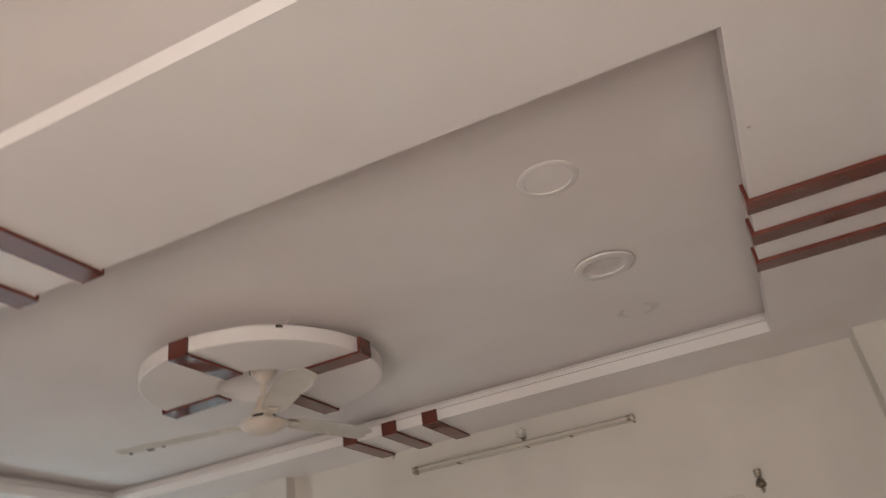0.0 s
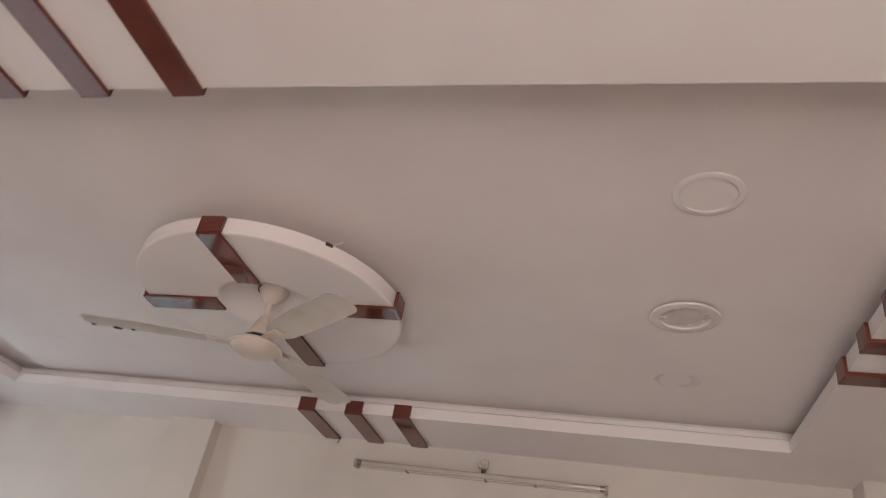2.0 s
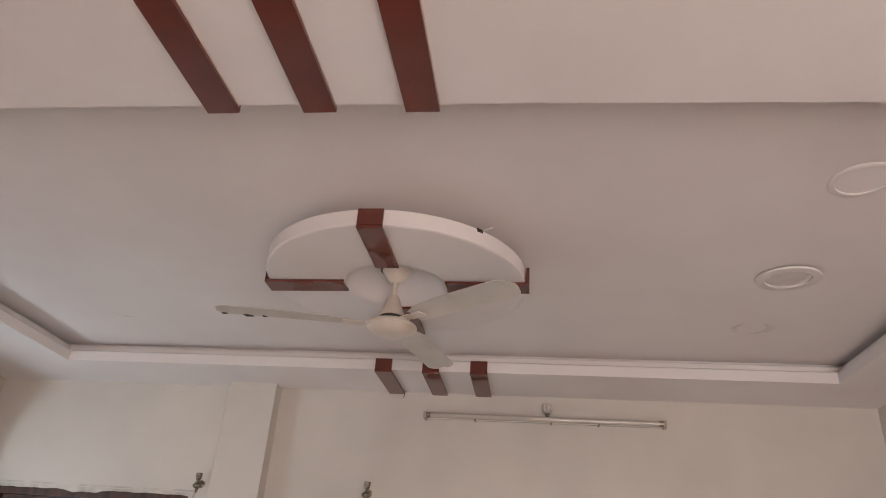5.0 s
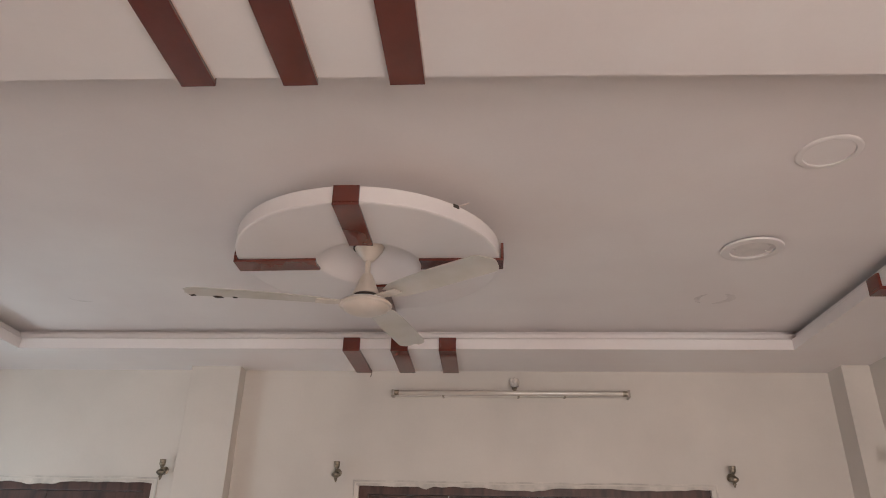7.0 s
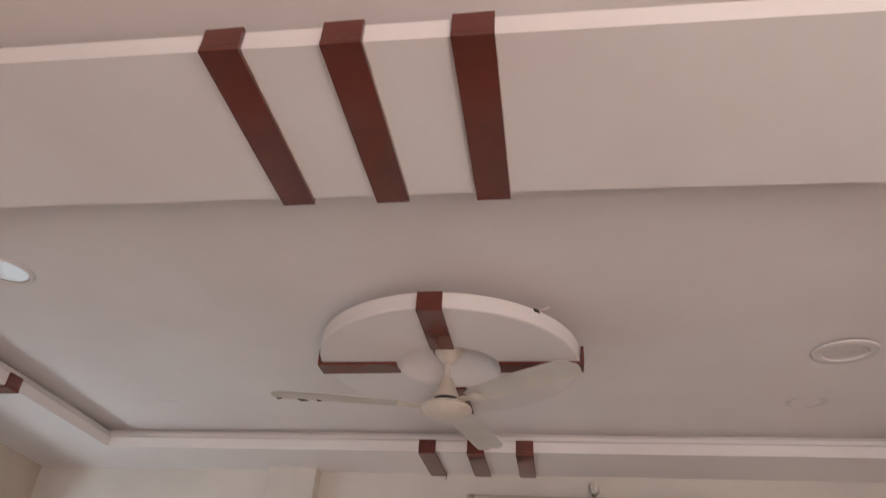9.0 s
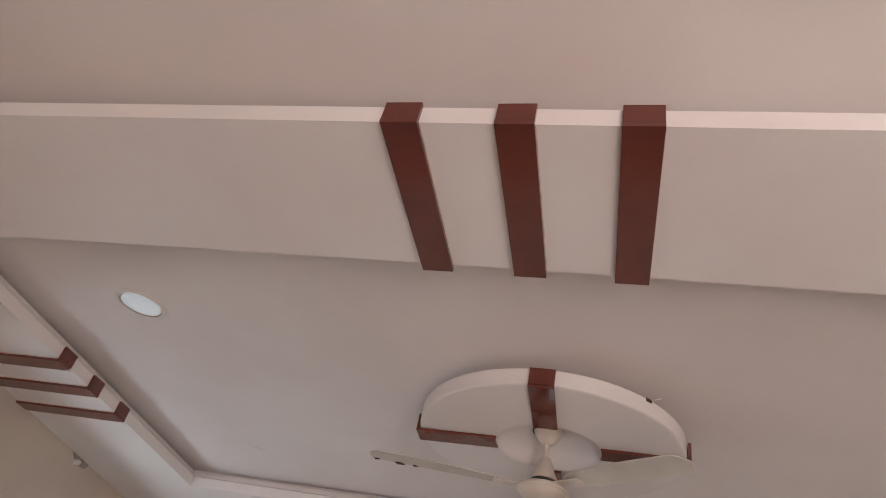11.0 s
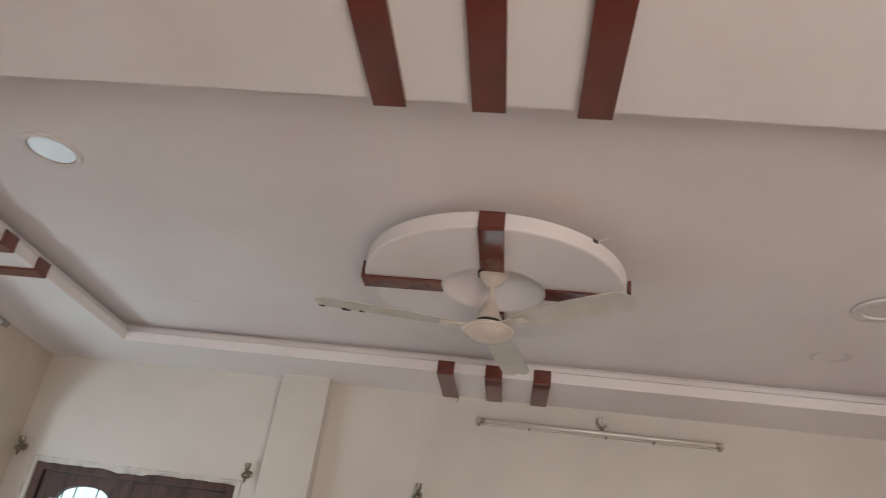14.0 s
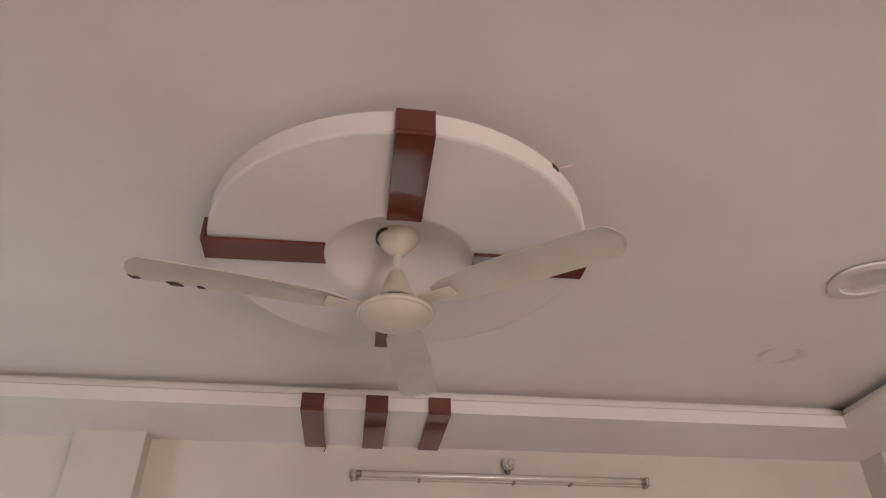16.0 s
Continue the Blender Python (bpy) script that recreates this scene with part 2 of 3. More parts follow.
levels = [ring(SOFFIT, 0), ring(STEP - 0.007, 0, 2.761), ring(STEP, 0.008, 2.765), ring(STEP + 0.0005, 0.036, 2.7655),
          ring(2.803, 0.036), ring(2.808, 0.043), ring(2.8085, G), ring(TOP + 0.01, G)]
COUNT = len(levels[0][0])
for i in range(COUNT):
    j = (i + 1) % COUNT
    bm.faces.new((levels[0][0][i], levels[0][0][j], levels[0][1][j], levels[0][1][i]))
for a, b in zip(levels, levels[1:]):
    for k in (0, 1):
        for i in range(COUNT):
            j = (i + 1) % COUNT
            bm.faces.new((a[k][i], a[k][j], b[k][j], b[k][i]))
edges = [e for e in bm.edges if all(v.co.z < SOFFIT + 0.0001 for v in e.verts) and len(e.link_faces) == 2 and e.calc_face_angle(0) > 0.5]
bmesh.ops.bevel(bm, geom=edges, offset=0.0025, segments=2, affect="EDGES")
structure("ceiling_border", bm, BAND, "dropped white gypsum ceiling border with a stepped edge", "ceiling")

# walls
LW0, LW1 = Vector((left_x(BACK), BACK)), Vector((left_x(FAR), FAR))
LD = (LW1 - LW0).normalized()


def left_s(y):
    return (y - BACK) / LD.y


wall("wall_left", LW0, LW1, (-0.07, 0.0108), 0, TOP, [(left_s(1.95), left_s(3.405), 0.25, 2.224)], SIDEWALL, "beige painted side wall with a wide window opening", 0.17)
fx0 = left_x(FAR) - 0.2
wall("wall_far", (fx0, FAR), (RIGHT + 0.2, FAR), (0, 0.2), 0, TOP,
     [(-4.195 - fx0, -3.085 - fx0, 0.95, 2.145), (-2.034 - fx0, -0.322 - fx0, 0.95, 2.145)], WALL, "cream painted end wall with two window openings")
wall("wall_right", (RIGHT, BACK), (RIGHT, FAR), (0.2, 0), 0, TOP, [], WALL, "plain cream painted side wall")
# Unseen wall; its opening is added to let the rear daylight in.
wall("wall_rear", (left_x(BACK) - 0.2, BACK), (RIGHT + 0.2, BACK), (0, -0.2), 0, TOP, [(2.50, 4.38, 0.0, 2.15)], WALL, "plain painted wall, unseen, with a wide opening added for daylight")

structure("column_left", boxed(-2.946, -2.683, 3.616, FAR + 0.01, 0, SOFFIT + 0.02, bevel=0.004), WALL, "shallow cream painted pillar on the end wall", "pillar")
structure("column_right", boxed(0.340, RIGHT + 0.01, 3.555, FAR + 0.01, 0, SOFFIT + 0.02, bevel=0.004), WALL, "cream painted corner pillar", "pillar")

bm = bmesh.new()
prism(bm, [(-400, -400), (400, -400), (400, 400), (-400, 400)], -0.6, -0.45)
structure("ground", bm, GROUND, "pale dusty ground outside the windows", "ground")


bd = bpy.data.materials.new("clear_sky")
bd.use_nodes = True
bn = bd.node_tree
em, gr, co, rp = (bn.nodes.new(k) for k in ("ShaderNodeEmission", "ShaderNodeSeparateXYZ", "ShaderNodeTexCoord", "ShaderNodeValToRGB"))
bn.links.new(co.outputs["Generated"], gr.inputs[0])
bn.links.new(gr.outputs[2], rp.inputs[0])
rp.color_ramp.elements[0].color, rp.color_ramp.elements[1].color = (0.28, 0.54, 0.86, 1), (0.17, 0.41, 0.78, 1)
bn.links.new(rp.outputs[0], em.inputs[0])
em.inputs[1].default_value = 1.08
bn.links.new(em.outputs[0], bn.nodes["Material Output"].inputs[0])
haze = bpy.data.materials.new("bright_haze")
haze.use_nodes = True
he = haze.node_tree.nodes.new("ShaderNodeEmission")
he.inputs[0].default_value, he.inputs[1].default_value = (0.84, 1.0, 0.97, 1), 2.6
haze.node_tree.links.new(he.outputs[0], haze.node_tree.nodes["Material Output"].inputs[0])
structure("backdrop_far", boxed(-101, 150, 140, 140.5, -0.4, 90), haze, "bright hazy sky far beyond the end windows", "sky")
structure("backdrop", boxed(-120.5, -120, -60, 260, -0.4, 90), bd, "clear blue sky far beyond the side window", "sky")


# ---- brown battens on the border ----
def batten(p_in, p_out, width, label, wraps_out, depth=0.013, inner_top=0.05):
    """A laminate batten under the border from the tray edge p_in to p_out, turned up into the tray and, if asked, up the outer face."""
    p_in, p_out = Vector((*p_in, 0)), Vector((*p_out, 0))
    d = p_out - p_in
    length = d.length
    ang = math.degrees(math.atan2(d.y, d.x))
    t = thing("ceiling_batten", pose(p_in.x, p_in.y, SOFFIT, 0, 0, ang), label, "ceiling batten", "brown battens on the ceiling border")
    w = width / 2
    tail = length + (0.012 if wraps_out else -0.002)
    part("bottom_panel", boxed(-0.012, tail, -w, w, -depth, -0.0005, bevel=0.0018), LAMINATE, t)
    part("tray_panel", boxed(-0.0115, -0.0006, -w + 0.0005, w - 0.0005, 0.0, inner_top, bevel=0.0018), LAMINATE, t)
    if wraps_out:
        part("front_panel", boxed(length + 0.0006, length + 0.0115, -w + 0.0005, w - 0.0005, 0.0, 0.046, bevel=0.0018), LAMINATE, t)
    part("pale_edge", boxed(0.0, length - 0.004, w, w + 0.0016, -0.0040, -0.0006), EDGE, t, "pale unpainted filler line")
    return t


L_BATTEN = "glossy reddish brown laminate batten wrapped round the ceiling border"
for x in (-2.021, -1.799, -1.570):
    batten((x, near_in(x)), (x, near_out(x)), 0.075, L_BATTEN, True)
for x in (-2.042, -1.812, -1.583):
    batten((x, TFAR), (x, FAR - 0.006), 0.082, L_BATTEN, False, inner_top=0.053)
for y in (2.038, 2.256, 2.485):
    bt = batten((tray_x(y), y), (left_x(y) + 0.006, y), 0.075, L_BATTEN, False)
    if y < 2.1:
        bt["label"] = "glossy reddish brown laminate batten with a chipped pale corner"
        bm = bmesh.new()
        prism(bm, [(-0.0125, -0.0385), (-0.0125, -0.028), (0.004, -0.031), (0.012, -0.036), (0.026, -0.0385)], -0.0142, -0.006)
        part("chipped_corner", bm, EDGE, bt, "pale chipped corner")
for y in (2.100, 2.320, 2.541):
    batten((tray_r(y), y), (RIGHT - 0.004, y), 0.075, L_BATTEN, False)

# tiny brownish speck on the border, built as a screw head
scr = thing("ceiling_speck", pose(0.027, 1.712, SOFFIT), "tiny brownish speck under the ceiling border, built as a screw head", "screw")
part("head", lathe([(0.0, -0.003), (0.0025, -0.0027), (0.0042, -0.001), (0.0046, 0.0)], 14), OLDCAP, scr, smooth=True)
part("slot", boxed(-0.0032, 0.0032, -0.0005, 0.0005, -0.0034, -0.0026), GRIME_AND_SHADE, scr)

# loose end of cable under a far batten
cable = bpy.data.curves.new("cable_end", "CURVE")
cable.dimensions, cable.bevel_depth, cable.bevel_resolution = "3D", 0.0016, 2
sp = cable.splines.new("BEZIER")
sp.bezier_points.add(2)
for b, co in zip(sp.bezier_points, ((-2.000, 3.672, 2.712), (-1.998, 3.668, 2.696), (-2.004, 3.664, 2.676))):
    b.co = co
    b.handle_left_type = b.handle_right_type = "AUTO"
cable.materials.append(GRIME_AND_SHADE)
tagged(new("cable_end", cable), "short dark end of cable hanging below a batten", "cable")

# ---- round ceiling medallion ----
CX, CY = -1.803, 2.302
R, DB, DT = 0.449, 2.719, 2.774
med = thing("ceiling_medallion", pose(CX, CY, TOP), "round white gypsum medallion with four brown strips", "ceiling medallion")
prof = [(0.340, 0.004), (0.340, DT - TOP), (R - 0.004, DT - TOP), (R, DT - TOP - 0.003), (R, DB - TOP + 0.003), (R - 0.004, DB - TOP), (R - 0.010, DB - TOP), (0.192, DB - TOP), (0.182, DB - TOP), (0.176, DB - TOP + 0.002),
        (0.168, DB - TOP + 0.012), (0.148, DB - TOP + 0.032), (0.115, DB - TOP + 0.052), (0.075, DB - TOP + 0.064), (0.0, DB - TOP + 0.068)]
part("disc", lathe(prof, 72), CEIL, med, smooth=True)
for a in (0, 90, 180, 270):
    bm = bmesh.new()
    hollow = [(math.sqrt(0.180 ** 2 - v * v), v) for v in (0.039 * (1 - k / 4) for k in range(9))]
    prism(bm, [(R + 0.011, -0.039), (R + 0.011, 0.039), *hollow], DB - TOP - 0.010, DB - TOP - 0.0006)
    bmesh.ops.bevel(bm, geom=bm.edges[:], offset=0.0014, segments=1, affect="EDGES")
    base = new("strip", mesh("strip", bm, LAMINATE))
    base.parent = med
    base.matrix_basis = pose(0, -0.018 if a in (0, 180) else 0, 0.002 if a in (180, 270) else 0, 0, 0, a) @ pose(0, 0, 0, 1.6 if a == 180 else 0, 0.7 if a in (180, 270) else 0, 0)
    part("side_panel", boxed(R + 0.0006, R + 0.0112, -0.0385, 0.0385, DB - TOP, DT - TOP - 0.001, bevel=0.0018), LAMINATE, base)
# Hole is a dark block on the rim, its shade in the colour.
notch = part("chipped_hole", boxed(R - 0.012, R + 0.0015, -0.013, 0.011, DT - TOP - 0.011, DT - TOP + 0.0012, bevel=0.003), GRIME_AND_SHADE, med, "dark block painted for the shaded broken hole in the rim")
notch.matrix_basis = pose(0, 0, 0, 0, 0, -46)
wire = part("wire_stub", rod((R - 0.006, 0.004, DT - TOP - 0.004), (R + 0.024, 0.030, DT - TOP + 0.008), 0.0022), EDGE, med, "pale twisted wire stub")
wire.matrix_basis = pose(0, 0, 0, 0, 0, -46)

# ---- ceiling fan ----
fan = thing("ceiling_fan", pose(CX - 0.004, CY - 0.006, 2.775), "cream three-blade ceiling fan hanging from the medallion, dusty", "ceiling fan")
part("canopy", lathe([(0.0, 0.013), (0.050, 0.012), (0.053, 0.009), (0.052, 0.003), (0.046, -0.008), (0.034, -0.025), (0.023, -0.038), (0.017, -0.044), (0.011, -0.046), (0.0, -0.047)], 40), CREAM, fan, "tapering upper canopy", smooth=True)
part("downrod", lathe([(0.0095, -0.045), (0.0095, -0.130)], 20), CREAM, fan, smooth=True)
part("lower_canopy", lathe([(0.0, -0.092), (0.012, -0.092), (0.018, -0.098), (0.026, -0.117), (0.036, -0.146), (0.046, -0.166), (0.0475, -0.172), (0.0, -0.173)], 36), CREAM, fan, smooth=True)
# Dark core fills the gap, its shade put into the colour.
part("motor_gap", lathe([(0.0, -0.172), (0.042, -0.172), (0.042, -0.190), (0.0, -0.190)], 32), GRIME_AND_SHADE, fan, "dark core painted for the shaded gap under the lower canopy", smooth=True)
part("motor_housing", lathe([(0.0, -0.187), (0.050, -0.187), (0.055, -0.188), (0.070, -0.193), (0.084, -0.200), (0.0885, -0.205), (0.089, -0.209), (0.086, -0.2125), (0.081, -0.2132), (0.079, -0.216), (0.070, -0.224), (0.054, -0.232), (0.033, -0.2375), (0.0, -0.240)], 56), CREAM, fan, smooth=True)
part("trim_ring", lathe([(0.068, -0.1915), (0.076, -0.1945), (0.0765, -0.1965), (0.070, -0.1955)], 56), WHITEPVC, fan, smooth=True)


# Dark crescent put where shade falls between canopy and dome.
arc = [radians(140 + 9 * k) for k in range(12)]
bm = prism(bmesh.new(), [(0.051 * math.cos(a), 0.051 * math.sin(a)) for a in arc] + [((0.052 + 0.0032 * math.sin(math.pi * k / 11)) * math.cos(arc[k]), (0.052 + 0.0032 * math.sin(math.pi * k / 11)) * math.sin(arc[k])) for k in range(11, -1, -1)], -0.001, 0.010)
part("canopy_gap", bm, GRIME_AND_SHADE, fan, "dark crescent painted for the shaded crack beside the canopy")


def blade_mesh():
    """A long blade along +x, slightly twisted, drooping a little and rounded at its tip."""
    bm = bmesh.new()
    n, k = 24, 6
    top = []
    for i in range(n + 1):
        u = i / 16 if i < 15 else 0.915 + 0.085 * math.sin((i - 15) / 9 * math.pi / 2)
        x = 0.118 + 0.472 * u
        w = 0.043 + 0.011 * math.sin(min(1, u * 1.6) * math.pi / 2)
        if u < 0.15:
            w *= 0.60 + 0.40 * math.sin(u / 0.15 * math.pi / 2)
        if u > 0.90:
            w *= max(0.12, 1 - ((u - 0.90) / 0.10) ** 2.4) ** 0.5
        tw = -radians(9 - 3 * u)
        row = []
        for j in range(k + 1):
            v = (2 * j / k - 1) * w
            camber = 0.006 * (1 - (v / w) ** 2)
            row.append((x, v * math.cos(tw), v * math.sin(tw) + camber - 0.010 * u * u))
        top.append(row)
    up = [[bm.verts.new(p) for p in r] for r in top]
    dn = [[bm.verts.new((p[0], p[1], p[2] - 0.0025)) for p in r] for r in top]
    for i in range(n):
        for j in range(k):
            bm.faces.new((up[i][j], up[i + 1][j], up[i + 1][j + 1], up[i][j + 1]))
            bm.faces.new((dn[i][j], dn[i][j + 1], dn[i + 1][j + 1], dn[i + 1][j]))
        for j in (0, k):
            bm.faces.new((up[i][j], up[i + 1][j], dn[i + 1][j], dn[i][j]))
    for i in (0, n):
        for j in range(k):
            bm.faces.new((up[i][j], up[i][j + 1], dn[i][j + 1], dn[i][j]))
    return mesh("blade", bm, BLADE, True)


def bracket_mesh():
    bm = bmesh.new()
    box(bm, 0.060, 0.110, -0.018, 0.018, -0.004, 0.000, bevel=0.001)
    box(bm, 0.100, 0.168, -0.019, 0.019, -0.0065, -0.0025, bevel=0.001)
    for x, y in ((0.142, -0.013), (0.142, 0.013), (0.160, 0.0)):
        rod((x, y, -0.0075), (x, y, -0.003), 0.003, 8, bm)
    return mesh("bracket", bm, CREAM)


BM, KM = blade_mesh(), bracket_mesh()
for a, dz in ((79, 0.006), (195, -0.014), (321, -0.002)):
    b = new("blade", BM)
    b.parent = fan
    b.matrix_basis = pose(0, 0, -0.186 + dz, 0, -2.0 if a == 79 else 0, a) @ Matrix.Scale(0.930 if a == 321 else 0.985, 4, (1, 0, 0))
    k = new("bracket", KM)
    k.parent = b
    if a == 195:
        for x, long, deep in ((0.492, 0.026, 0.007), (0.435, 0.013, 0.004), (0.570, 0.015, 0.006)):
            bm = lathe([(0, 0.5), (0.7, 0.3), (1.0, 0.0), (0.45, -0.55), (0, -1)], 9)
            bmesh.ops.transform(bm, matrix=Matrix.Diagonal((long, 0.006, deep, 1)), verts=bm.verts)
            g = part("grime_spot", bm, GRIME_AND_SHADE, b, "dark clot of dust on the edge", smooth=True)
            g.matrix_basis = pose(x, -0.051 if x < 0.55 else -0.047, 0.004 - 0.010 * ((x - 0.15) / 0.44) ** 2, 0, -8, 0)


# ---- recessed lights in the tray ----
def downlight(x, y, r, mat, label, ring_mat=CEIL, rim=0.028, proud=0.006, lens=-0.0006, ribs=0, tilt=0.0):
    """A round fitting: a broad flat rim standing proud of the ceiling round a set-back lens."""
    t = thing("recessed_light", pose(x, y, TOP), label, "ceiling light", "recessed round ceiling lights")
    q = r - rim
    part("rim", lathe([(q, 0.002), (q, -proud + 0.0012), (q + 0.0012, -proud), (r - 0.006, -proud), (r - 0.002, -proud + 0.0015), (r, -0.0012), (r - 0.001, 0.001)], 56), ring_mat, t, smooth=True)
    part("diffuser", lathe([(0.0, lens), (q - 0.0005, lens), (q - 0.0005, 0.002)], 56), mat, t, smooth=True)
    if mat == DIFFUSER:
        # Added ring: shade at the lens edge put into a grey colour.
        part("inner_shade_ring", lathe([(q - 0.0045, lens), (q - 0.0042, lens - 0.0012), (q - 0.001, lens - 0.0012), (q - 0.0007, lens)], 56), ROOM_GAP, t, "thin grey ring painted as shade round the lens", smooth=True)
    if proud > 0.007:
        # Solid dark ring stands in for shade between rim and ceiling.
        part("shadow_gap", lathe([(r - 0.004, -0.0022), (r - 0.0008, -0.0022), (r - 0.0008, -0.0002)], 56), ROOM_GAP, t, "thin dark ring painted for the shaded gap above the rim", smooth=True)
    if ribs:
        # Flat ring toned to give the shade inside the slots.
        part("slot_ring", lathe([(q - 0.0005, lens - 0.0008), (q - 0.014, lens - 0.0008), (q - 0.015, lens)], 48), STAIN_AND_SHADE, t, "dull ring inside the rim, painted for the shade in its slots", smooth=True)
    for k in range(ribs):
        rib = part("rib", boxed(q * 0.72, q + 0.001, -0.0022, 0.0022, lens - 0.0025, lens + 0.0005), mat, t)
        rib.matrix_basis = pose(0, 0, 0, 0, 0, 360 / ribs * k + 20)
    if tilt:
        t.matrix_world = pose(x, y, TOP - r * math.sin(radians(tilt)), tilt, 0, 0)
        part("spring_can", lathe([(q + 0.002, 0.0), (q + 0.002, 0.011), (0.0, 0.0115)], 40), ROOM_GAP, t, "dark lamp housing", smooth=True)
    return t


downlight(-0.466, 1.792, 0.085, CEIL, "unlit round recessed light with a flat rim", RIM, rim=0.019, proud=0.0050)
downlight(-0.460, 2.412, 0.106, DULL, "unlit round recessed light hanging slightly loose, ribbed inside", RIM, proud=0.0075, lens=0.001, rim=0.031, ribs=7, tilt=2.2)
downlight(-3.170, 1.753, 0.090, DIFFUSER, "round recessed light with a bluish white diffuser given a faint glow", PALEDIFF, rim=0.016, proud=0.0075, lens=-0.002)


def filler_ring(x, y, r, wide, start, sweep, mat, label):
    """An uneven arc of filler or grime left where a fitting was taken away, thinning to its ends."""
    bm = bmesh.new()
    n = 30
    rows = [[], [], [], []]
    for i in range(n + 1):
        a = radians(start + sweep * i / n)
        thick = wide * math.sin(math.pi * i / n) ** 0.6 * (1 + 0.5 * noise.noise((x * 5 + i * 0.31, y * 3, 1)))
        k = r * (1 + 0.10 * noise.noise((x * 9 + math.cos(a) * 1.3, y * 7 + math.sin(a) * 1.3, 3)))
        for row, f, z in zip(rows, (1, 0.5, -0.5, -1), (0.0, -0.0009, -0.0009, 0.0)):
            row.append(bm.verts.new(((k + f * thick) * math.cos(a), 0.85 * (k + f * thick) * math.sin(a), z)))
    for p, q in zip(rows, rows[1:]):
        for i in range(n):
            bm.faces.new((p[i], p[i + 1], q[i + 1], q[i]))
    ob = tagged(new("filler_patch", mesh("filler_patch", bm, mat, True)), label, "patch", "filler patches")
    ob.matrix_world = pose(x, y, TOP - 0.0006)


FAINT, SMUDGE = "faint uneven arc of filler smeared on the ceiling", "dull grey smudge where a ceiling light was removed"
filler_ring(-3.170, 2.885, 0.064, 0.008, 75, 105, STAIN_AND_SHADE, FAINT)
filler_ring(-0.442, 2.915, 0.070, 0.019, -65, 150, STAIN_AND_SHADE, SMUDGE)
filler_ring(-0.442, 2.915, 0.072, 0.012, 125, 110, PATCH, FAINT)

# ---- tube light ----
TX0, TX1, TZ = -1.886, -0.674, 2.590
tube = thing("tube_light", pose((TX0 + TX1) / 2, FAR, TZ), "unlit fluorescent tube on a slim fitting, fixed to the wall", "tube light")
H = (TX1 - TX0) / 2
part("batten_body", boxed(-H + 0.02, H - 0.02, -0.022, -0.001, -0.011, 0.014, bevel=0.003), WALL, tube)
bm = rod((-H + 0.022, -0.043, 0.002), (H - 0.022, -0.043, 0.002), 0.0135, 20)
part("glass_tube", bm, TUBE, tube, smooth=True)
for s in (-1, 1):
    part("end_cap", boxed(min(s * H, s * (H - 0.014)), max(s * H, s * (H - 0.014)), -0.058, -0.001, -0.018, 0.018, bevel=0.003), OLDCAP, tube, "yellowed tube holder")
    part("metal_ferrule", rod((s * (H - 0.013), -0.043, 0.002), (s * (H - 0.036), -0.043, 0.002), 0.0142, 16), BRONZE, tube)
for x in (-0.34, 0.045, 0.28):
    part("clip", boxed(x - 0.005, x + 0.005, -0.044, -0.001, -0.0165, -0.0112, bevel=0.001), BRONZE, tube)


# ---- wall sconces ----
def sconce(name, m, label):
    """A small turned bronze bracket: wall plate, arm, cup above and a drop finial below."""
    t = thing(name, m, label, "wall lamp", "bronze wall lamp brackets")
    part("wall_plate", lathe([(0.0, 0.010), (0.018, 0.009), (0.026, 0.004), (0.027, 0.0), (0.0, 0.0)], 24), BRONZE, t, smooth=True).matrix_basis = pose(0, 0, 0, 90, 0, 0)
    part("arm", rod((0, -0.004, 0), (0, -0.056, 0.004), 0.006, 12), BRONZE, t, smooth=True)
    part("cup", lathe([(0.0, 0.018), (0.012, 0.018), (0.015, 0.026), (0.020, 0.034), (0.0215, 0.066), (0.019, 0.067), (0.018, 0.034), (0.0, 0.030)], 24), BRONZE, t, smooth=True).matrix_basis = pose(0, -0.056, 0)
    part("bulb_knob", lathe([(0.0, 0.020), (0.009, 0.016), (0.010, 0.006), (0.024, -0.004), (0.031, -0.014), (0.030, -0.024), (0.018, -0.034), (0.010, -0.038), (0.0, -0.039)], 24), BRONZE, t, smooth=True).matrix_basis = pose(0, -0.056, 0)
    part("finial", lathe([(0.0, -0.036), (0.010, -0.038), (0.012, -0.046), (0.007, -0.056), (0.004, -0.064), (0.0, -0.068)], 16), BRONZE, t, smooth=True).matrix_basis = pose(0, -0.056, 0)
    return t


S_LABEL = "small antique bronze wall lamp bracket without its shade"
s0 = sconce("wall_sconce", pose(-2.143, FAR, 2.197), S_LABEL)
s0.scale = (0.74, 0.74, 0.74)
for x, a in ((-0.222, 0), (-3.030, 0), (-4.292, 0)):
    copy_thing(s0, pose(x, FAR, 2.197, 0, 0, a))

# the bracket on the side wall, its round cup turned out into the room
sw = thing("wall_sconce", pose(RIGHT, 3.400, 2.262, 0, 0, -90), "small antique bronze wall lamp with its round cup turned outwards", "wall lamp", "bronze wall lamp brackets")
part("wall_plate", lathe([(0.0, 0.008), (0.013, 0.007), (0.019, 0.003), (0.020, 0.0), (0.0, 0.0)], 24), BRONZE, sw, smooth=True).matrix_basis = pose(0, 0, 0, 90, 0, 0)
part("arm", rod((0, -0.004, 0), (0, -0.050, 0.001), 0.0045, 12), BRONZE, sw, smooth=True)
turn = Vector((0.80, -0.50, -0.30)).to_track_quat("Z", "Y").to_matrix().to_4x4()
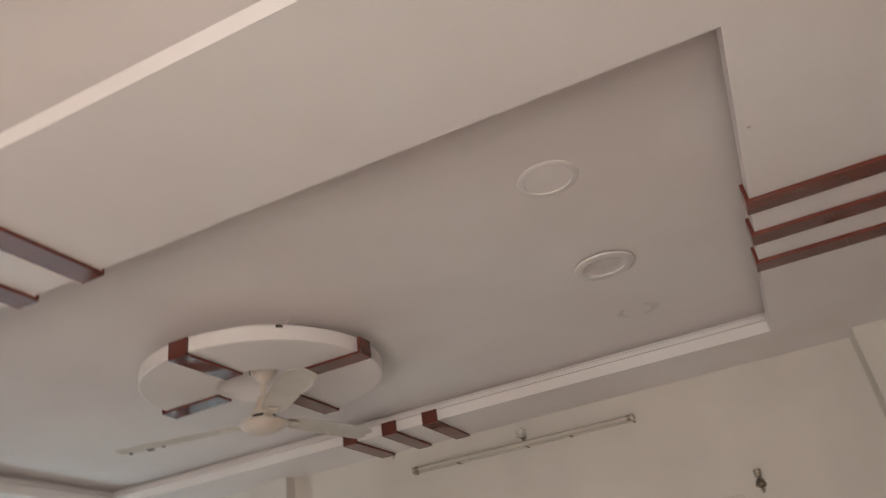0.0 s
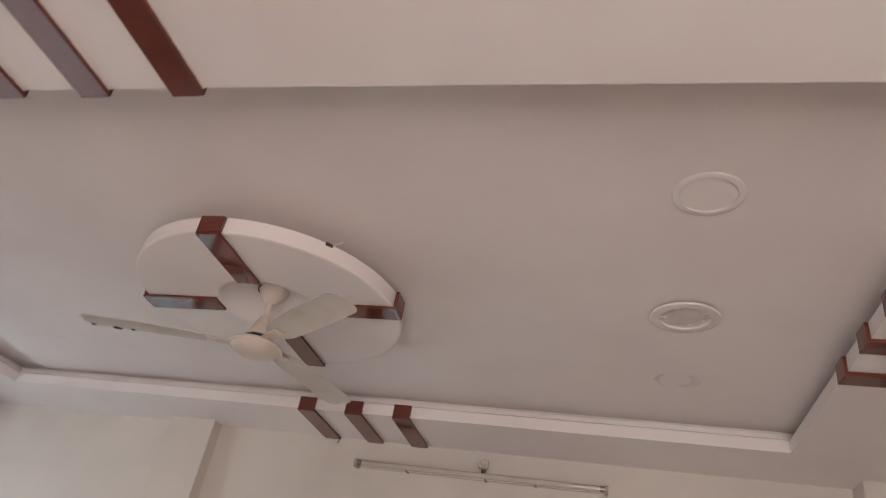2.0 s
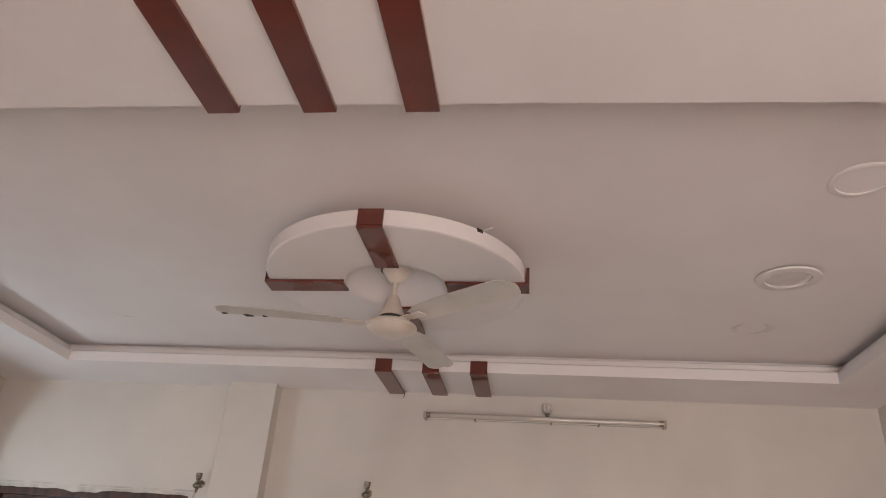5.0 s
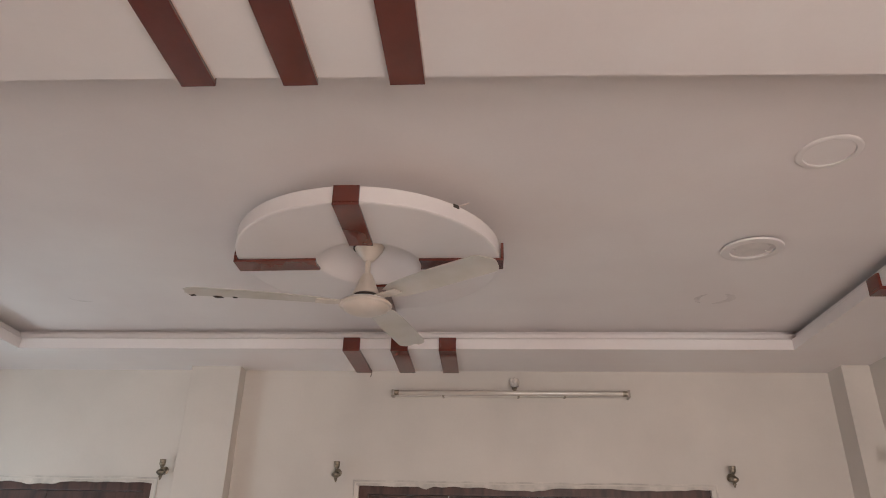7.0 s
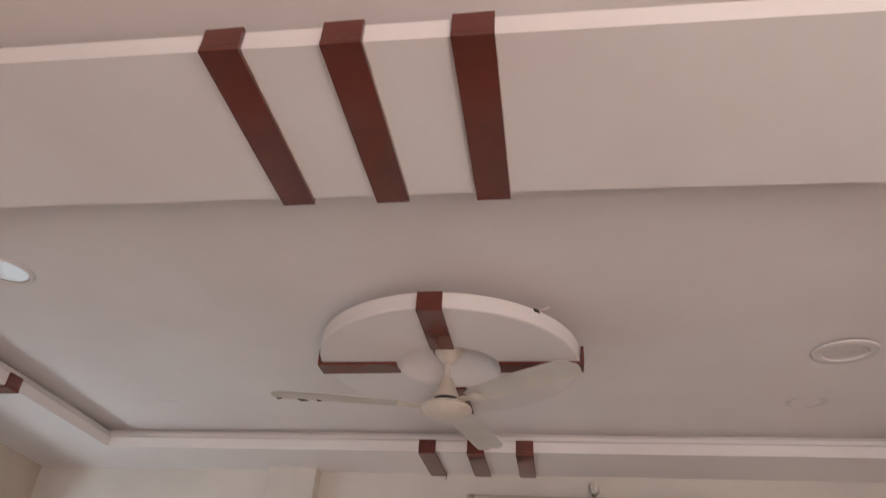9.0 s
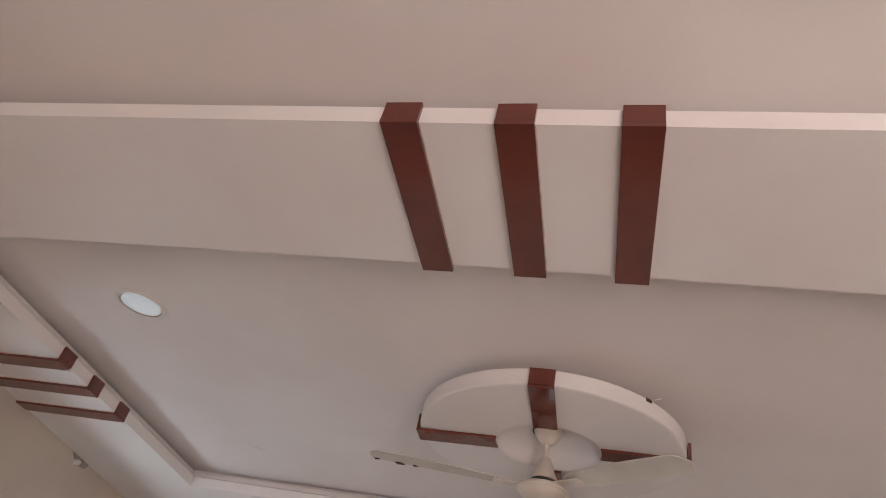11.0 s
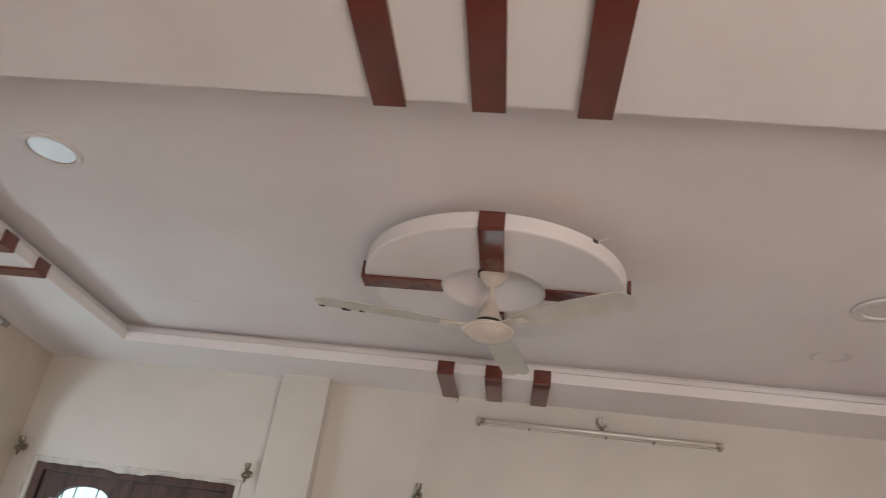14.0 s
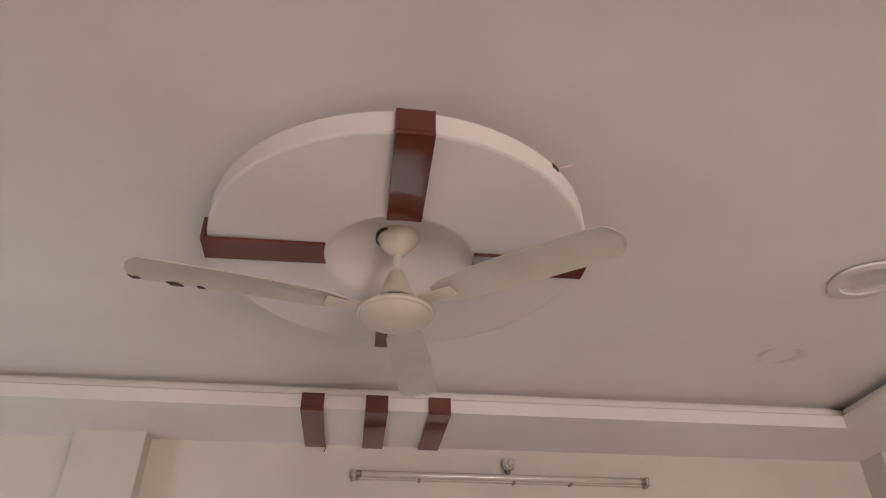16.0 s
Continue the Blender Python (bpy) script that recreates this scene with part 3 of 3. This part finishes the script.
cup = part("cup", lathe([(0.0, -0.022), (0.012, -0.021), (0.018, -0.012), (0.030, 0.004), (0.035, 0.016), (0.034, 0.020), (0.029, 0.019), (0.024, 0.006), (0.012, -0.004), (0.0, -0.005)], 28), BRONZE, sw, smooth=True)
cup.matrix_basis = Matrix.Translation((0, -0.054, 0)) @ turn @ Matrix.Scale(0.78, 4)
part("bulb_holder", lathe([(0.0, 0.014), (0.008, 0.012), (0.010, 0.002), (0.010, -0.005), (0.0, -0.006)], 16), OLDCAP, cup, "pale bulb holder inside the cup", smooth=True)

# little glass candle lamp above the tube
cl = thing("candle_sconce", pose(-1.254, FAR, 2.644), "small frosted glass and bronze candle lamp above the tube", "wall lamp")
cl.scale = (0.72, 0.72, 1.0)
part("wall_plate", lathe([(0.0, 0.008), (0.016, 0.007), (0.020, 0.0), (0.0, 0.0)], 20), BRONZE, cl, smooth=True).matrix_basis = pose(0, 0, -0.01, 90, 0, 0)
part("arm", rod((0, -0.004, -0.012), (0, -0.045, -0.018), 0.005, 10), BRONZE, cl, smooth=True)
part("glass_cup", lathe([(0.010, -0.020), (0.030, -0.014), (0.036, 0.004), (0.033, 0.024), (0.031, 0.024), (0.034, 0.004), (0.028, -0.012), (0.010, -0.018)], 24), FROST, cl, smooth=True).matrix_basis = pose(0, -0.045, 0)
part("socket", lathe([(0.0, 0.022), (0.007, 0.020), (0.010, 0.006), (0.010, -0.022), (0.0, -0.026)], 14), BRONZE, cl, smooth=True).matrix_basis = pose(0, -0.045, 0)
part("flame_tip", lathe([(0.0, 0.036), (0.004, 0.030), (0.006, 0.022), (0.0, 0.020)], 10), BRONZE, cl, smooth=True).matrix_basis = pose(0, -0.045, 0)


# ---- windows ----
def arch_height(u):
    """The head of a scalloped arch over u from -1 to 1."""
    if abs(u) > 0.72:
        return 0.0
    return 0.062 * math.sqrt(max(0.0, 1 - (u / 0.72) ** 2)) + 0.012


def leaf(parent, x0, x1, z0, z1, y, arch_w=0.41, drop=0.128):
    """A wooden leaf with a scalloped arch opening and an iron grille."""
    cx, h = (x0 + x1) / 2, min(arch_w / 2, (x1 - x0) / 2 - 0.03)
    bm = bmesh.new()
    box(bm, x0, cx - h, y, y + 0.035, z0, z1, bevel=0.003)
    box(bm, cx + h, x1, y, y + 0.035, z0, z1, bevel=0.003)
    box(bm, cx - h, cx + h, y, y + 0.035, z0, z0 + 0.12)
    n = 24
    zs = z1 - drop
    low = [(cx + (2 * i / n - 1) * h, zs + arch_height(2 * i / n - 1)) for i in range(n + 1)]
    for (xa, za), (xb, zb) in zip(low, low[1:]):
        vs = [bm.verts.new(p) for p in ((xa, y, za), (xb, y, zb), (xb, y, z1), (xa, y, z1), (xa, y + 0.035, za), (xb, y + 0.035, zb), (xb, y + 0.035, z1), (xa, y + 0.035, z1))]
        for q in ((0, 1, 2, 3), (7, 6, 5, 4), (0, 4, 5, 1), (3, 2, 6, 7)):
            bm.faces.new([vs[i] for i in q])
    lf = part("leaf", bm, WOOD, parent)
    bm = bmesh.new()
    for z in (zs - 0.012, zs - 0.062, z0 + 0.5, z0 + 0.2):
        rod((cx - h, y + 0.02, z), (cx + h, y + 0.02, z), 0.0045, 8, bm)
    for g in (-0.62, -0.30, 0.30, 0.62):
        x = cx + g * h
        rod((x, y + 0.02, z0 + 0.1), (x, y + 0.02, zs + arch_height(g) + 0.01), 0.0035, 8, bm)
        for z in (zs - 0.012, zs - 0.062):
            bmesh.ops.create_icosphere(bm, subdivisions=1, radius=0.009, matrix=Matrix.Translation((x, y + 0.02, z)))
    part("grille", bm, IRON, lf, "black iron grille")
    # Added pane whitens the daylight seen through the arch.
    part("pane", boxed(cx - h - 0.005, cx + h + 0.005, y + 0.0375, y + 0.0405, z0 + 0.11, z1 - 0.02), MILKY, lf, "glass pane added milky to whiten the daylight behind")
    return lf


def window(name, x0, x1, z0, z1, label, dips):
    w = tagged(new(name), label, "window", kind="structure")
    y = FAR + 0.012
    f = 0.046
    fr = boxed(x0 + 0.002, x0 + f, y, y + 0.10, z0, z1 - 0.002, bevel=0.003)
    box(fr, x1 - f, x1 - 0.002, y, y + 0.10, z0, z1 - 0.002, bevel=0.003)
    box(fr, x0 + f, x1 - f, y, y + 0.10, z1 - f, z1 - 0.002, bevel=0.003)
    box(fr, x0 + f, x1 - f, y, y + 0.10, z0, z0 + f, bevel=0.003)
    part("window_frame", fr, WOOD, w, "dark stained teak frame")
    # ragged plaster lip hanging over the head of the frame
    bm = bmesh.new()
    n = 90
    pts = [x0 - 0.012 + (x1 - x0 + 0.024) * i / n for i in range(n + 1)]
    dr = [max(0.001, 0.007 + 0.006 * noise.noise((p * 3.1, x0, 0)) + 0.006 * noise.noise((p * 17, x0, 5))
              + sum(deep * max(0.0, min(1.0, 1.6 - 1.6 * abs(p - at) / half)) for at, deep, half in dips)) for p in pts]
    for i in range(n):
        a, b = pts[i], pts[i + 1]
        vs = [bm.verts.new(q) for q in ((a, FAR - 0.004, z1 + 0.006), (b, FAR - 0.004, z1 + 0.006), (b, FAR - 0.003, z1 - dr[i + 1]), (a, FAR - 0.003, z1 - dr[i]),
                                        (a, FAR + 0.0105, z1 + 0.006), (b, FAR + 0.0105, z1 + 0.006), (b, FAR + 0.0105, z1 - dr[i + 1]), (a, FAR + 0.0105, z1 - dr[i]))]
        for q in ((0, 1, 2, 3), (7, 6, 5, 4), (3, 2, 6, 7), (1, 0, 4, 5)):
            bm.faces.new([vs[k] for k in q])
    part("plaster_lip", bm, PLASTER, w, "ragged broken plaster edge")
    # thin raised bead round the opening
    bd = boxed(x0 - 0.030, x1 + 0.030, FAR - 0.006, FAR + 0.001, z1 + 0.012, z1 + 0.020, bevel=0.002)
    for s, xx in ((-1, x0 - 0.030), (1, x1 + 0.022)):
        box(bd, xx, xx + 0.008, FAR - 0.006, FAR + 0.001, z0, z1 + 0.012, bevel=0.002)
    part("bead", bd, PLASTER, w)
    return w, y


w1, y = window("window_1", -4.195, -3.085, 0.95, 2.145, "dark teak window with two scalloped arch leaves and iron grille",
                ((-3.70, 0.011, 0.13), (-3.60, 0.006, 0.03)))
leaf(w1, -4.147, -3.640, 0.998, 2.097, y + 0.02)
leaf(w1, -3.638, -3.133, 0.998, 2.097, y + 0.02)
w2, y = window("window_2", -2.034, -0.322, 0.95, 2.145, "wide dark teak window, one side shuttered, one barred",
                ((-1.70, 0.013, 0.03), (-1.28, 0.013, 0.13), (-1.15, 0.014, 0.06), (-0.62, 0.006, 0.20)))
leaf(w2, -1.986, -1.590, 0.998, 2.097, y + 0.02)
leaf(w2, -1.588, -1.192, 0.998, 2.097, y + 0.02)
part("mullion", boxed(-1.190, -1.150, y, y + 0.09, 0.998, 2.097, bevel=0.003), WOOD, w2)
for i in range(4):
    for x in (-1.052 + 0.1735 * i, -1.001 + 0.1735 * i):
        part("bar", rod((x, y + 0.05, 0.99), (x, y + 0.05, 2.10), 0.006, 10), IRON, w2, "black iron bar")
for x0, x1 in ((-1.148, -1.029), (-1.025, -0.856), (-0.852, -0.682), (-0.678, -0.484)):
    pane = part("pane", boxed(x0, x1, y + 0.085, y + 0.090, 0.998, 2.090), TEAL, w2, "green tinted glass")
    pane.visible_shadow = False
    part("pane_edge", boxed(x0, x1, y + 0.083, y + 0.092, 2.0905, 2.0965, bevel=0.001), EDGE, w2, "pale glazing strip")

w3 = tagged(new("window_3"), "open window with a slim white frame and blue sky behind", "window", kind="structure")
w3.matrix_world = Matrix.Translation((left_x(1.95), 1.95, 0)) @ pose(0, 0, 0, 0, 0, math.degrees(math.atan2(LD.y, LD.x)))
wl = left_s(3.405) - left_s(1.95)
fr = boxed(0.002, wl - 0.002, 0.045, 0.066, 2.211, 2.223, bevel=0.002)
box(fr, 0.002, wl - 0.002, 0.045, 0.066, 0.251, 0.268, bevel=0.002)
box(fr, 0.002, 0.018, 0.045, 0.066, 0.268, 2.211, bevel=0.002)
part("window_frame", fr, WHITEPVC, w3, "slim white frame")

# knocked-out corner of plaster with a white cable knob, high on the side wall
kb = thing("wall_cable_outlet", pose(left_x(3.08), 3.08, 2.683, 0, 0, 98.8), "white cable outlet in a broken hole under the ceiling border", "cable fitting")
part("knob", lathe([(0.0, 0.030), (0.010, 0.028), (0.016, 0.018), (0.014, 0.006), (0.018, 0.0), (0.0, 0.0)], 18), WHITEPVC, kb, smooth=True).matrix_basis = pose(0, -0.001, 0, 90, 0, 0)
# Grey wedge laid on the wall; its colour gives the hole's shade.
bm = bmesh.new()
vs = [bm.verts.new(p) for p in ((-0.06, -0.004, 0.033), (0.13, -0.004, 0.033), (0.10, -0.004, 0.0), (0.01, -0.004, -0.004), (-0.06, 0.004, 0.033), (0.13, 0.004, 0.033), (0.10, 0.004, 0.0), (0.01, 0.004, -0.004))]
for q in ((0, 1, 2, 3), (7, 6, 5, 4), (0, 4, 5, 1), (1, 5, 6, 2), (2, 6, 7, 3), (3, 7, 4, 0)):
    bm.faces.new([vs[i] for i in q])
part("broken_plaster_shade", bm, ROOM_GAP, kb, "broken plaster in dull grey, painted for the shaded hole")
